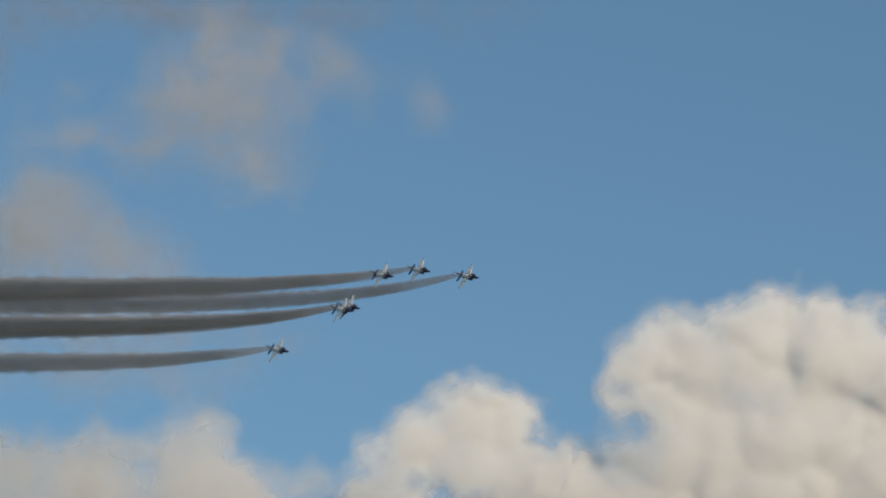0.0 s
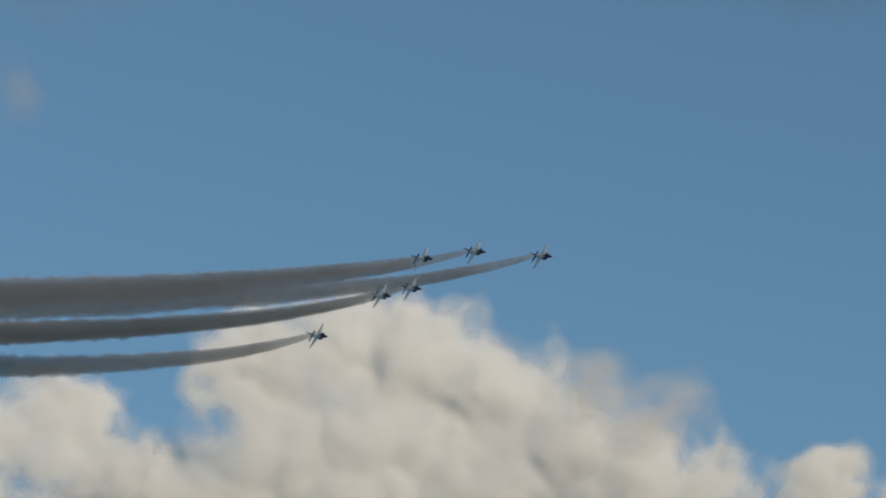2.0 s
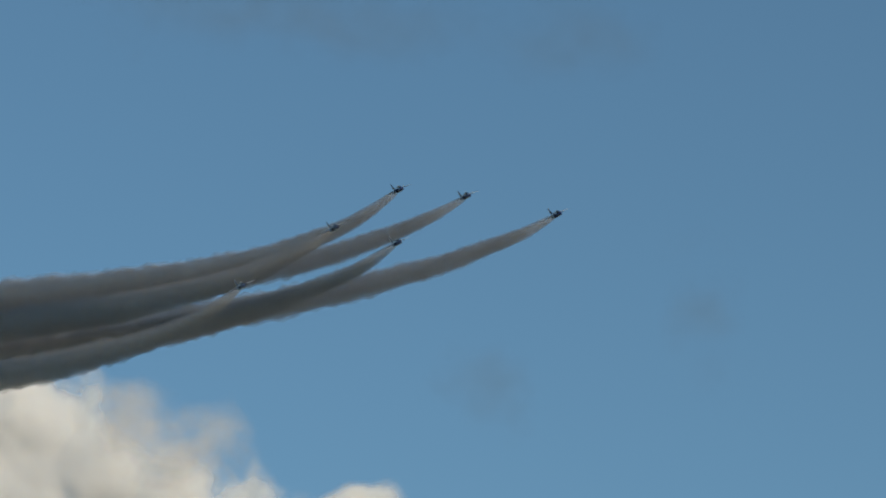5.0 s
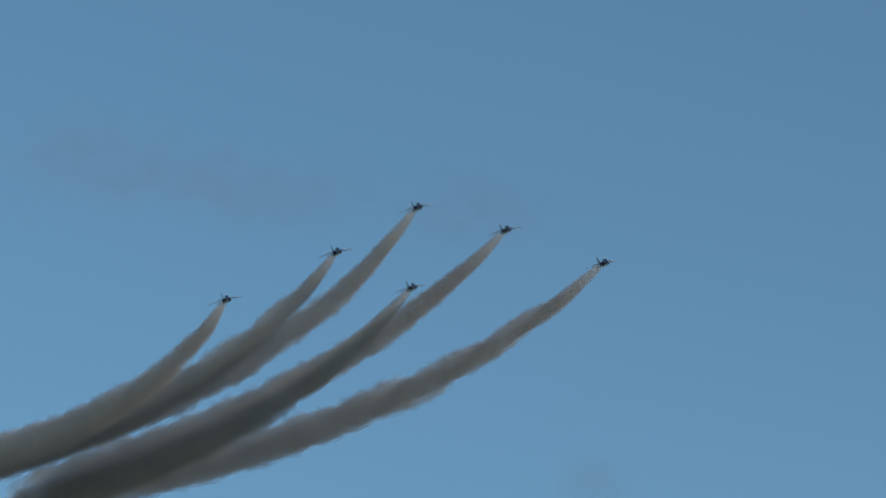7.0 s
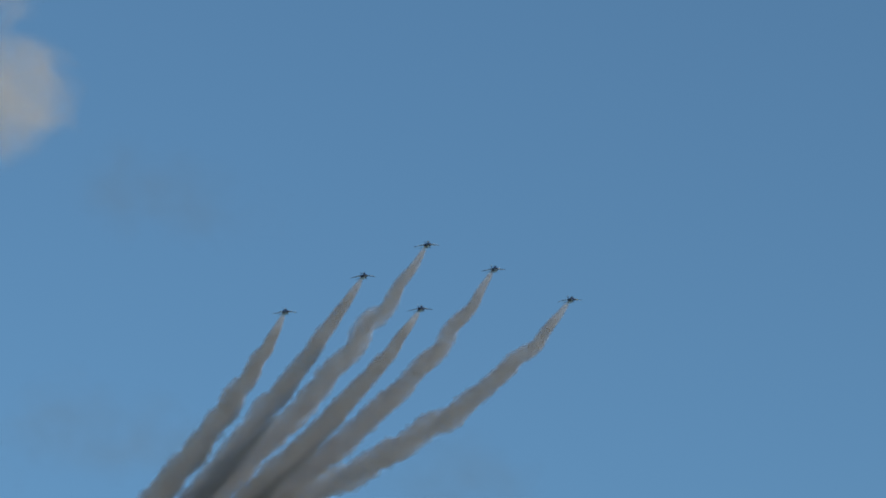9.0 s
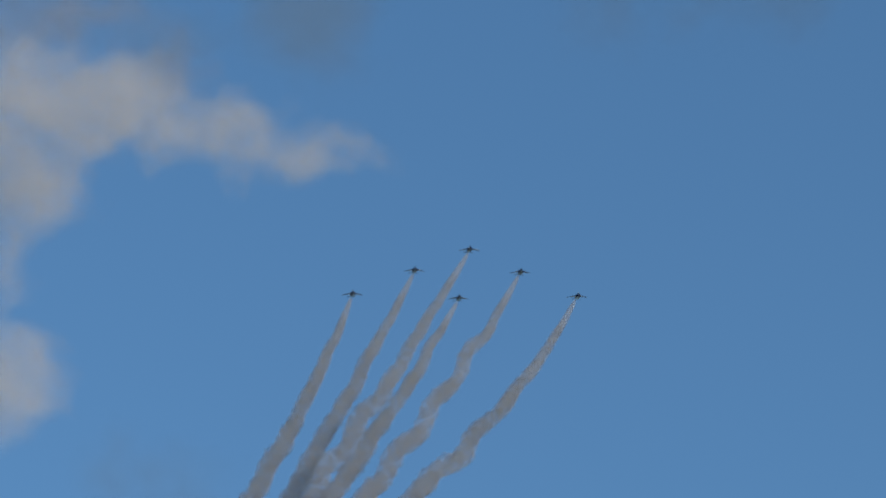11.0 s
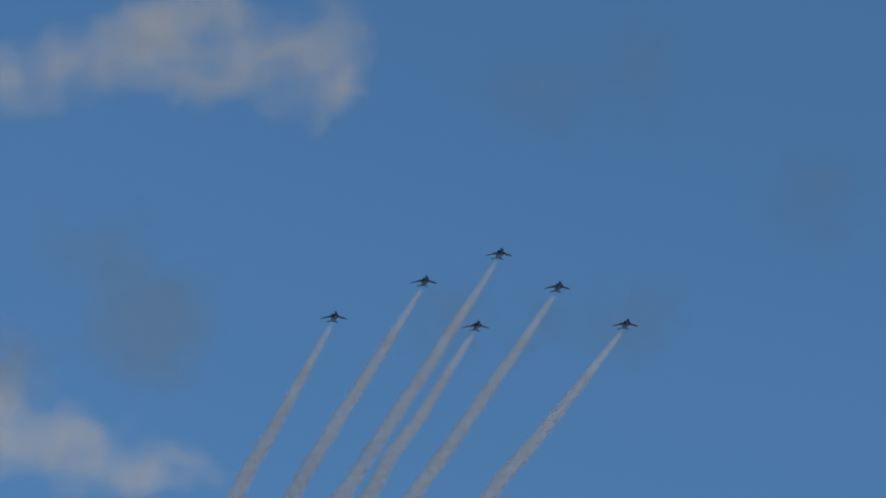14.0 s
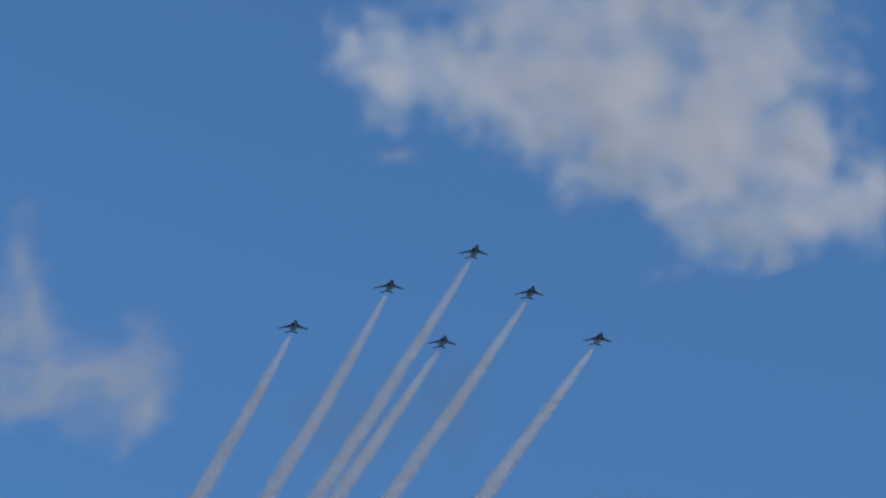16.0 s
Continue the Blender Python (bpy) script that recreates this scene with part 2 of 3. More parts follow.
# ---- the jets ----
def jet():
    """A twin-engine trainer of 12 m with 9.9 m span; nose along y, top along z, origin amidships."""
    ob = new("jet_trainer")
    tagged(ob, "white and dark blue twin-engine jet trainer flying in formation", "aircraft", "display formation")
    fuselage = part("fuselage", loft([(5.75, .10, .10, 0, -.12), (5.3, .26, .27, 0, -.10), (4.5, .44, .48, 0, -.04), (3.4, .54, .64, 0, .02), (2.2, .62, .72, 0, .05),
        (1.0, .80, .74, 0, .05), (-.6, .95, .72, 0, .04), (-2.2, .92, .66, 0, .05), (-3.4, .72, .56, 0, .10), (-4.4, .42, .44, 0, .18), (-5.3, .22, .30, 0, .26), (-6.0, .10, .16, 0, .32)]), HULL, ob,
        "white upper hull over dark blue belly")
    part("nose_cone", loft([(6.15, .015, .015, 0, -.13), (6.05, .05, .05, 0, -.13), (5.9, .085, .085, 0, -.12), (5.74, .105, .105, 0, -.12)], 14, 2.0), BLUE, fuselage)
    part("pitot_probe", loft([(6.75, .012, .012, 0, -.13), (6.1, .022, .022, 0, -.13)], 8, 2.0), METAL, fuselage)
    canopy = part("canopy", loft([(4.45, .05, .04, 0, .44), (4.0, .30, .26, 0, .56), (3.3, .41, .47, 0, .64), (2.4, .45, .56, 0, .70), (1.5, .43, .50, 0, .72), (.7, .34, .32, 0, .68), (.0, .12, .10, 0, .66)], 18, 2.1), GLASS, ob,
        "dark tinted tandem canopy")
    part("canopy_frame", loft([(2.50, .46, .57, 0, .705), (2.40, .462, .572, 0, .705)], 18, 2.1), WHITE, canopy)
    part("spine", loft([(.4, .20, .20, 0, .72), (-1.0, .26, .22, 0, .70), (-3.0, .20, .18, 0, .66), (-4.6, .10, .12, 0, .60)], 14, 2.2), WHITE, ob)
    for side in (-1, 1):
        intake = part("air_intake", loft([(2.35, .28, .46, side * .90, .0), (1.6, .34, .55, side * .92, -.02), (0, .40, .58, side * .84, -.04), (-2.2, .38, .46, side * .62, -.08), (-3.6, .34, .36, side * .48, -.14)], 16, 2.8), HULL, ob)
        # closed plug whose black colour stands for shade within the intake
        part("intake_mouth", loft([(2.37, .23, .40, side * .90, .0), (2.0, .22, .38, side * .90, .0)], 14, 2.8), DARK, intake)
        nozzle = part("exhaust_nozzle", loft([(-3.5, .335, .355, side * .48, -.14), (-4.0, .31, .31, side * .46, -.15), (-4.35, .26, .26, side * .45, -.15)], 16, 2.0), METAL, ob, "heat-stained exhaust nozzle")
        # bore is a solid plug too, the nozzle's inner shade put into its colour
        part("nozzle_bore", loft([(-4.1, .20, .20, side * .45, -.15), (-4.36, .215, .215, side * .45, -.15)], 14, 2.0), DARK, nozzle)
        up = (side * .12, 0, .99)
        # dark blue underneath is partly livery, partly the underside's shade put into colour
        wing = part("wing", blade([((side * .62, 1.05, .52), 3.2, .18, up), ((side * 1.5, .35, .44), 2.6, .14, up), ((side * 3.6, -1.05, .19), 1.6, .09, up), ((side * 4.75, -1.9, .06), 1.05, .06, up), ((side * 4.95, -2.2, .04), .7, .03, up)], 14, 3), (BLUE, WHITE), ob, "swept wing, white on top with dark blue tip")
        part("wing_root_panel", blade([((side * .60, 1.10, .522), 3.24, .20, up), ((side * 1.0, .78, .486), 2.98, .18, up)]), GREY, wing, "grey wing root fairing")
        part("flap", blade([((side * 1.0, -1.62, .47), .75, .06, up), ((side * 2.7, -2.25, .29), .55, .05, up)], 10), WHITE, wing)
        part("wing_pylon", loft([(-.3, .03, .05, side * 2.75, .20), (-.8, .06, .13, side * 2.75, .14), (-1.9, .06, .12, side * 2.75, .14), (-2.3, .03, .05, side * 2.75, .18)], 10), GREY, wing)
        part("tip_lamp", loft([(-2.15, .02, .02, side * 4.97, .04), (-2.35, .035, .035, side * 4.98, .04), (-2.6, .02, .02, side * 4.97, .04)], 8, 2.0), RED if side < 0 else GREY, wing)
        tup = (side * .17, 0, .98)
        part("tailplane", blade([((side * .22, -4.35, .28), 1.75, .10, tup), ((side * 1.3, -5.05, .10), 1.35, .07, tup), ((side * 2.25, -5.75, -.06), .85, .04, tup)]), BLUE, ob, "dark blue tailplane")
        part("smoke_pipe", loft([(-3.6, .035, .035, side * .12, -.34), (-4.9, .035, .035, side * .12, -.30)], 8, 2.0), METAL, ob)
        part("belly_strake", blade([((side * .42, -3.3, -.36), 1.3, .04, (.9 * side, 0, .4)), ((side * .62, -3.7, -.66), .8, .025, (.9 * side, 0, .4))], 8), BLUE, ob)
    fin = part("fin", blade([((0, -3.0, .62), 2.75, .13, (1, 0, 0)), ((0, -3.85, 1.15), 2.2, .10, (1, 0, 0)), ((0, -5.05, 2.25), 1.55, .06, (1, 0, 0)), ((0, -5.5, 2.62), 1.05, .03, (1, 0, 0))]), BLUE, ob, "dark blue swept fin")
    part("rudder", blade([((0, -5.45, 1.0), .62, .05, (1, 0, 0)), ((0, -6.25, 2.3), .42, .035, (1, 0, 0))], 10), WHITE, fin, "white rudder")
    part("tail_bullet", loft([(-5.3, .03, .03, 0, 2.64), (-5.8, .07, .07, 0, 2.66), (-6.5, .03, .03, 0, 2.66)], 10, 2.0), WHITE, fin)
    part("antenna_blade", blade([((0, -.4, .9), .4, .02, (1, 0, 0)), ((0, -.6, 1.16), .22, .012, (1, 0, 0))], 8), DARK, ob)
    part("landing_light", loft([(4.9, .05, .04, 0, -.42), (4.75, .09, .06, 0, -.45), (4.5, .05, .04, 0, -.46)], 10, 2.0), GLASS, fuselage)
    return ob


# ---- smoke ----
STEPS = 46


def age(k):
    """Where piece k lies on its trail, 0 at the jet, 1 at the old end."""
    return ((k + 0.35) / STEPS) ** 1.35


def girth(s):
    return 0.45 + 6.8 * s ** 0.6


def puff_shell(bm, length, r0, r1, swell, seed, slot, rough, off=(0, 0, 0), around=20, along=12):
    """One closed, lumpy, tapering skin along y."""
    rnd = Vector((seed * 13.7, seed * 5.1, seed * 9.3))
    rings = []
    for j in range(along + 1):
        u = j / along
        y = (0.5 - u) * length
        end = max(0.0, 1 - abs(2 * u - 1) ** 2.6) ** 0.6 * 0.98 + 0.02
        ring = []
        for i in range(around):
            a = 2 * math.pi * i / around
            r = (r0 + (r1 - r0) * u) * swell * end
            p = Vector((math.cos(a) * r, y, math.sin(a) * r))
            big = noise.noise(p * (0.55 / r1) + rnd)
            fine = 1.5 * (abs(noise.noise(p * (1.3 / r1) + rnd * 1.7)) - 0.25)
            k = 1 + rough * (0.55 * big + 0.75 * fine)
            ring.append(bm.verts.new((p.x * k + off[0], y + 0.25 * r1 * big + off[1], p.z * k + off[2])))
        rings.append(ring)
    for a, b in zip(rings, rings[1:]):
        for i in range(around):
            j = (i + 1) % around
            f = bm.faces.new((a[i], a[j], b[j], b[i]))
            f.material_index = slot
    for ring in (rings[0], rings[-1]):
        bm.faces.new(ring).material_index = slot


def trail():
    ob = new("smoke_trail")
    tagged(ob, "long grey-brown display smoke trail streaming behind a jet", "smoke", "smoke trails")
    for k in range(STEPS):
        s, s1 = age(k), age(k + 1)
        r0, r1 = girth(s), girth(s1)
        length = 3.3 * 780 * (s1 - s) + 2.0 * r0
        bm = bmesh.new()
        rough = 0.05 + 0.42 * min(1, s * 2.2)
        if k > 5:
            puff_shell(bm, length * .96, r0, r1, 0.86 + 0.04 * (k % 3), k + .1, 0, rough)
        puff_shell(bm, length * 1.02, r0, r1, 1.03 + 0.05 * (k % 3), k + .1, 1, rough * 1.05)
        if k > 9:  # billows that break the outline
            rnd = random.Random(k)
            for n in range(4):
                a, rb = rnd.uniform(0, 6.28), r0 * rnd.uniform(0.32, 0.5)
                off = (math.cos(a) * r0 * 0.74, rnd.uniform(-0.25, 0.25) * length, math.sin(a) * r0 * 0.74)
                puff_shell(bm, rb * 2.6, rb, rb, 1.0, k + n * 0.13, 1, 0.35, off, 10, 6)
        p = part("smoke_puff", bm, (SMOKE_CORE, SMOKE_YOUNG if k < 8 else SMOKE_MID), ob)
        p["step"] = k
    return ob


# ---- clouds ----
def lattice(seed):
    return np.random.RandomState(seed).rand(64, 64)


def smooth_noise(x, y, seed):
    """Value noise in 0..1 over arrays."""
    g = lattice(seed)
    xi, yi = np.floor(x).astype(int), np.floor(y).astype(int)
    u, v = x - xi, y - yi
    u, v = u * u * u * (u * (6 * u - 15) + 10), v * v * v * (v * (6 * v - 15) + 10)
    at = lambda i, j: g[(xi + i) % 64, (yi + j) % 64]
    return (at(0, 0) * (1 - u) + at(1, 0) * u) * (1 - v) + (at(0, 1) * (1 - u) + at(1, 1) * u) * v


def layered(x, y, seed, octaves=5, billow=False):
    total, weight = 0, 0
    for o in range(octaves):
        n = smooth_noise(x * 2 ** o + 7 * o, y * 2 ** o + 3 * o, seed + o)
        total, weight = total + (np.abs(2 * n - 1) if billow else n) * 0.55 ** o, weight + 0.55 ** o
    return total / weight


def cloud(puffs, mat, label, seed, soft=0.25, ragged=0.5, lump=0.45, relief=0.55, layers=4, step=0.05, warp=0.35, domes=220, far=4300.0, name="cloud", thing=None):
    """A cloud body at a great distance: nested closed skins of vapour, heaped with many round domes.
    puffs are (azimuth, elevation, half width, half height) in degrees round the eye; soft, ragged, lump and warp are in degrees."""
    p = np.array(puffs)
    k = math.cos(radians(p[:, 1].mean()))
    pad = 0.6 + soft + ragged
    x0, x1 = (p[:, 0] * k - p[:, 2]).min() - pad, (p[:, 0] * k + p[:, 2]).max() + pad
    y0, y1 = (p[:, 1] - p[:, 3]).min() - pad, (p[:, 1] + p[:, 3]).max() + pad
    nx, ny = int((x1 - x0) / step) + 2, int((y1 - y0) / step) + 2
    x, y = np.meshgrid(np.linspace(x0, x1, nx), np.linspace(y0, y1, ny))
    wx = x + warp * 2 * (layered(x * 1.3, y * 1.3, seed + 20, 3) - 0.5)
    wy = y + warp * 2 * (layered(x * 1.3 + 31, y * 1.3 + 11, seed + 30, 3) - 0.5)
    reach = np.zeros_like(x)
    for a, e, rw, rh in p:
        d = np.sqrt(((wx - a * k) / rw) ** 2 + ((wy - e) / rh) ** 2)
        reach += np.exp(np.clip(7.0 * (1 - d) * min(rw, rh), -30, 30))
    reach = np.log(reach + 1e-9) / 7.0
    # domes of several sizes, heaped higher towards the middle of the body
    rnd = np.random.RandomState(seed + 90)
    heap = np.exp(20.0 * (0.45 * reach + 0.1).clip(-0.5, 0.7))
    inside = np.argwhere(reach > -0.02)
    sharp = 20.0
    for n in range(domes):
        j, i = inside[rnd.randint(len(inside))]
        r = lump * (0.3 + 1.1 * rnd.rand() ** 2)
        lift = 0.45 * min(1.2, max(0.0, reach[j, i])) + 0.5 * lump * rnd.rand()
        d2 = ((wx - x[j, i]) ** 2 + (wy - y[j, i]) ** 2 * 1.25) / (r * r)
        heap += np.exp(sharp * (lift + r * (1 - d2)).clip(-0.5, 3))
    heap = np.log(heap) / sharp
    heap = np.maximum(heap, -0.2) + 0.04 * (layered(x * 4, y * 4, seed + 50, 3) - 0.5)
    frayed = ragged * ((layered(x * 1.6, y * 1.6, seed, 5) - 0.5) + 0.15 * (layered(x * 5, y * 5, seed + 5, 3) - 0.5))
    edge = np.clip(np.minimum.reduce([x - x0, x1 - x, y - y0, y1 - y]) / 0.35 - 0.15, 0, 1)
    az, el = np.radians(x / k), np.radians(y)
    out = np.stack([np.sin(az) * np.cos(el), np.cos(az) * np.cos(el), np.sin(el)], -1)
    at = lambda jj, ii: jj * nx + ii
    verts, quads, covers, count = [], [], [], 0
    for i in range(layers):
        own = reach + frayed + 0.45 * soft * (layered(x * 2.2 + 5 * i, y * 2.2 + 9 * i, seed + 60 + i, 5) - 0.5) + soft * (0.35 - 0.3 * i)
        cover = np.clip(own / soft, 0, 1)
        cover = cover * cover * (3 - 2 * cover) * edge
        height = 75.0 * relief * (heap + 0.08 * np.log1p(np.exp(np.clip(own, -1, 1.5) * 5)))
        for _ in range(4 + i):
            h = np.pad(height, 1, mode="edge")
            height = (h[:-2, 1:-1] + h[2:, 1:-1] + h[1:-1, :-2] + h[1:-1, 2:] + 2 * h[1:-1, 1:-1]) / 6
        solid = cover > 0.003
        jj, ii = np.nonzero(solid[:-1, :-1] | solid[1:, :-1] | solid[:-1, 1:] | solid[1:, 1:])
        if len(jj) == 0:
            continue
        cells = np.stack([at(jj, ii), at(jj, ii + 1), at(jj + 1, ii + 1), at(jj + 1, ii)], 1)
        used = np.unique(cells)
        renum = np.zeros(nx * ny, int)
        renum[used] = np.arange(len(used))
        cells = renum[cells]
        o, h, n = out.reshape(-1, 3)[used], height.ravel()[used][:, None], len(used)
        # the front and the back skin share their rim
        body = cover.ravel()[used] > 0.003
        back = np.arange(n)
        back[body] = n + np.arange(body.sum())
        depth = 12.0 * (2 * (layers - i) - 1)
        verts += [o * (far - h + 12.0 * i), o[body] * (far + 12.0 * i + depth + 0.6 * h[body])]
        quads += [cells + count, back[cells[:, ::-1]] + count]
        covers += [cover.ravel()[used], cover.ravel()[used][body]]
        count += n + body.sum()
    verts, quads, covers = np.concatenate(verts) + np.array(EYE), np.concatenate(quads), np.concatenate(covers)
    centre = verts.mean(0)
    me = bpy.data.meshes.new(name)
    me.from_pydata((verts - centre).tolist(), [], quads.tolist())
    me.attributes.new("cover", "FLOAT", "POINT").data.foreach_set("value", covers.astype(np.float32))
    me.materials.append(mat)
    me.shade_smooth()
    ob = new(name, me)
    ob.location = centre
    ob.parent = thing
    return ob if thing else tagged(ob, label, "cloud")


PUFFS_CUMULUS = [(-8.68, 18.17, 0.86, 0.88), (-7.55, 18.5, 0.88, 0.81), (-6.58, 18.36, 0.92, 0.91), (-5.69, 17.93, 0.84, 0.96),
    (-4.89, 17.73, 0.73, 1.08), (-4.26, 17.19, 0.84, 0.92), (-3.3, 16.98, 0.84, 0.73), (-2.35, 16.69, 0.84, 0.58),
    (-6.99, 16.91, 2.76, 1.15), (-9.79, 16.63, 0.92, 0.58), (-10.35, 16.73, 0.77, 0.54), (-11.41, 17.6, 0.73, 0.69),
    (-12.16, 17.16, 0.81, 0.58), (-10.71, 16.92, 0.84, 0.58), (-12.97, 16.61, 0.69, 0.38), (-8.82, 15.91, 6.3, 0.84)]
PUFFS_WISP = [(-3.45, 18.1, 0.54, 0.32), (-2.55, 17.9, 0.29, 0.31), (-3.13, 17.6, 0.77, 0.46), (-3.93, 17.94, 0.46, 0.38)]
PUFFS_SCRAP_A = [(-0.76, 16.87, 0.35, 0.25), (-0.5, 17.0, 0.32, 0.14), (-0.69, 16.51, 0.58, 0.23)]
PUFFS_SCRAP_B = [(0.51, 16.62, 0.17, 0.1), (0.47, 16.45, 0.46, 0.12)]
PUFFS_SCRAP_C = [(2.7, 16.6, 0.58, 0.15), (3.25, 16.62, 0.46, 0.18), (2.92, 16.32, 0.92, 0.18)]
PUFFS_BANK = [(-18.15, 16.92, 0.53, 0.75), (-17.07, 16.8, 0.97, 0.75), (-15.63, 16.83, 0.79, 0.84), (-14.75, 16.65, 0.97, 0.67),
    (-19.21, 16.81, 1.06, 0.79), (-16.25, 16.13, 3.98, 0.7)]
PUFFS_VEIL = [(-14.61, 22.4, 1.01, 0.62), (-15.59, 21.93, 1.15, 0.6), (-16.56, 21.44, 1.15, 0.4), (-15.32, 22.85, 0.53, 0.58),
    (-14.83, 21.33, 1.05, 0.58)]
PUFFS_VEIL_SCRAP = [(-13.11, 22.31, 0.55, 0.3), (-12.18, 21.93, 0.38, 0.42)]
PUFFS_BAND = [(-16.45, 23.13, 2.76, 0.37), (-13.87, 23.26, 1.85, 0.23), (-18.99, 22.69, 0.65, 0.73)]
PUFFS_HUMP = [(-17.99, 20.21, 1.1, 0.84), (-16.97, 19.94, 1.01, 0.57), (-16.27, 19.73, 0.62, 0.36), (-16.74, 19.03, 2.04, 0.53),
    (-16.71, 18.3, 1.94, 0.36), (-19.58, 19.54, 1.68, 1.32)]
PUFFS_ELL = [(-4.07, 32.17, 1.38, 0.83), (-2.9, 32.07, 1.01, 0.83), (-1.98, 31.76, 0.83, 0.55), (-0.81, 31.85, 0.97, 0.46),
    (0.09, 31.75, 0.73, 0.35), (0.77, 31.63, 0.37, 0.17), (-4.17, 30.94, 0.78, 0.92), (-4.38, 30.09, 0.44, 0.55),
    (-5.97, 31.22, 1.48, 1.85)]
PUFFS_ELL_TOP = [(-3.6, 33.23, 1.38, 0.42), (-2.02, 32.56, 0.55, 0.46), (-5.31, 33.02, 1.1, 0.55)]
PUFFS_SCRAP_D = [(-3.98, 28.73, 0.42, 0.34), (-4.02, 28.0, 0.46, 0.51), (-4.68, 28.24, 0.76, 0.76)]
PUFFS_SPIKE = [(0.31, 37.58, 0.81, 0.58), (-0.22, 37.13, 0.73, 0.42), (1.18, 38.24, 0.22, 0.48), (0.97, 38.69, 0.09, 0.26),
    (1.43, 37.87, 0.31, 0.35), (2.26, 37.25, 0.92, 0.42), (3.15, 36.86, 0.38, 0.5), (1.14, 36.85, 1.15, 0.27),
    (-1.44, 36.93, 0.92, 0.32), (-2.75, 36.76, 0.92, 0.37)]
PUFFS_SPIKE_SCRAP = [(3.55, 37.64, 0.35, 0.29), (3.1, 37.82, 0.23, 0.19)]
PUFFS_BROAD = [(7.13, 41.64, 0.55, 0.4), (8.26, 41.45, 0.8, 0.58), (9.18, 41.18, 0.73, 0.55), (10.34, 40.88, 0.87, 0.62),
    (11.54, 40.42, 0.8, 0.62), (12.66, 39.87, 0.87, 0.55), (13.61, 39.18, 0.77, 0.51), (14.91, 39.38, 0.84, 0.47),
    (15.92, 39.59, 0.58, 0.62), (14.5, 40.33, 0.87, 0.77), (13.02, 40.67, 1.09, 0.87), (11.53, 41.25, 1.03, 0.87),
    (10.01, 41.67, 1.17, 0.69), (13.89, 41.47, 0.87, 0.66), (15.1, 41.37, 0.36, 0.24), (12.1, 42.31, 2.48, 0.58),
    (10.57, 43.04, 2.18, 0.58), (13.7, 42.93, 1.82, 0.58)]
PUFFS_BROAD_SCRAP = [(7.46, 40.5, 0.27, 0.1)]
PUFFS_SMUDGE_A = [(0.06, 33.60, 0.92, 0.84), (-0.62, 34.42, 1.15, 0.61), (5.04, 33.63, 0.46, 0.69), (6.51, 33.60, 0.46, 0.38),
    (7.99, 33.71, 0.61, 0.61), (-1.93, 32.99, 0.46, 0.46)]
PUFFS_SMUDGE_B = [(-2.16, 23.62, 1.38, 0.38), (-3.25, 23.97, 0.84, 0.38)]
PUFFS_SMUDGE_C = [(-1.65, 26.89, 1.00, 0.38), (-2.35, 27.18, 0.61, 0.31)]
PUFFS_SMUDGE_D = [(0.41, 33.35, 0.84, 0.92), (11.27, 35.26, 0.77, 0.69), (6.88, 36.76, 0.92, 0.61), (8.32, 36.97, 0.61, 0.69)]
PUFFS_SMUDGE_E = [(2.64, 23.16, 0.84, 0.54), (-0.62, 23.48, 1.54, 0.38), (1.36, 18.49, 0.61, 0.46), (4.38, 19.45, 0.46, 0.69)]
cumulus = tagged(new("cumulus_cloud"), "towering cream-white cumulus cloud with grey hollows", "cloud")
cloud(PUFFS_CUMULUS[-1:], CLOUD_WHITE, "", 4, 0.42, 0.45, 0.65, 0.30, 4, 0.05, 0.3, 90, 4330.0, "base", cumulus)
cloud(PUFFS_CUMULUS[10:-1], CLOUD_WHITE, "", 3, 0.42, 0.45, 0.55, 0.34, 4, 0.04, 0.3, 90, 4315.0, "side_tower", cumulus)
cloud(PUFFS_CUMULUS[:10], CLOUD_WHITE, "", 3, 0.42, 0.45, 0.65, 0.36, 4, 0.04, 0.3, 170, 4300.0, "main_tower", cumulus)
cloud(PUFFS_WISP, CLOUD_WISP, "thin wisps of white cloud beside a cumulus tower", 9, 0.4, 0.5, 0.4, 0.10, 4, 0.04, 0.25, 60, 4180.0)
for _i, _puffs in enumerate((PUFFS_SCRAP_A, PUFFS_SCRAP_B, PUFFS_SCRAP_C)):
    tagged(cloud(_puffs, CLOUD_WHITE, "small ragged white cloud scrap low in the sky", 5 + _i, 0.16, 0.2, 0.3, 0.25, 4, 0.04, 0.12, 60, 4220.0, name="cloud_fragment"), group="cloud scraps")
cloud(PUFFS_BANK, CLOUD_BANK, "low bank of hazy white cumulus cloud", 7, 0.5, 0.4, 0.7, 0.22, 4, 0.05, 0.3, 120, 4480.0, name="cloud_bank")
cloud(PUFFS_VEIL, CLOUD_THIN, "thin brownish-grey veil of cloud", 11, 0.8, 0.7, 0.7, 0.05, 4, 0.06, 0.4, 60)
cloud(PUFFS_VEIL_SCRAP, CLOUD_HAZE, "faint brownish scrap of thin cloud", 15, 0.5, 0.4, 0.4, 0.05, 3, 0.06, 0.3, 20, 4200.0)
cloud(PUFFS_BAND, CLOUD_BAND, "dull grey band of thin high cloud", 19, 0.7, 0.5, 0.6, 0.05, 4, 0.07, 0.3, 40, 4550.0)
cloud(PUFFS_HUMP, CLOUD_SOFT, "soft pale grey cloud with fading rim", 13, 0.7, 0.4, 0.8, 0.06, 4, 0.06, 0.3, 70)
cloud(PUFFS_ELL, CLOUD_SOFT, "grey-white cloud with a long trailing arm", 17, 0.6, 0.5, 0.8, 0.06, 4, 0.05, 0.4, 80)
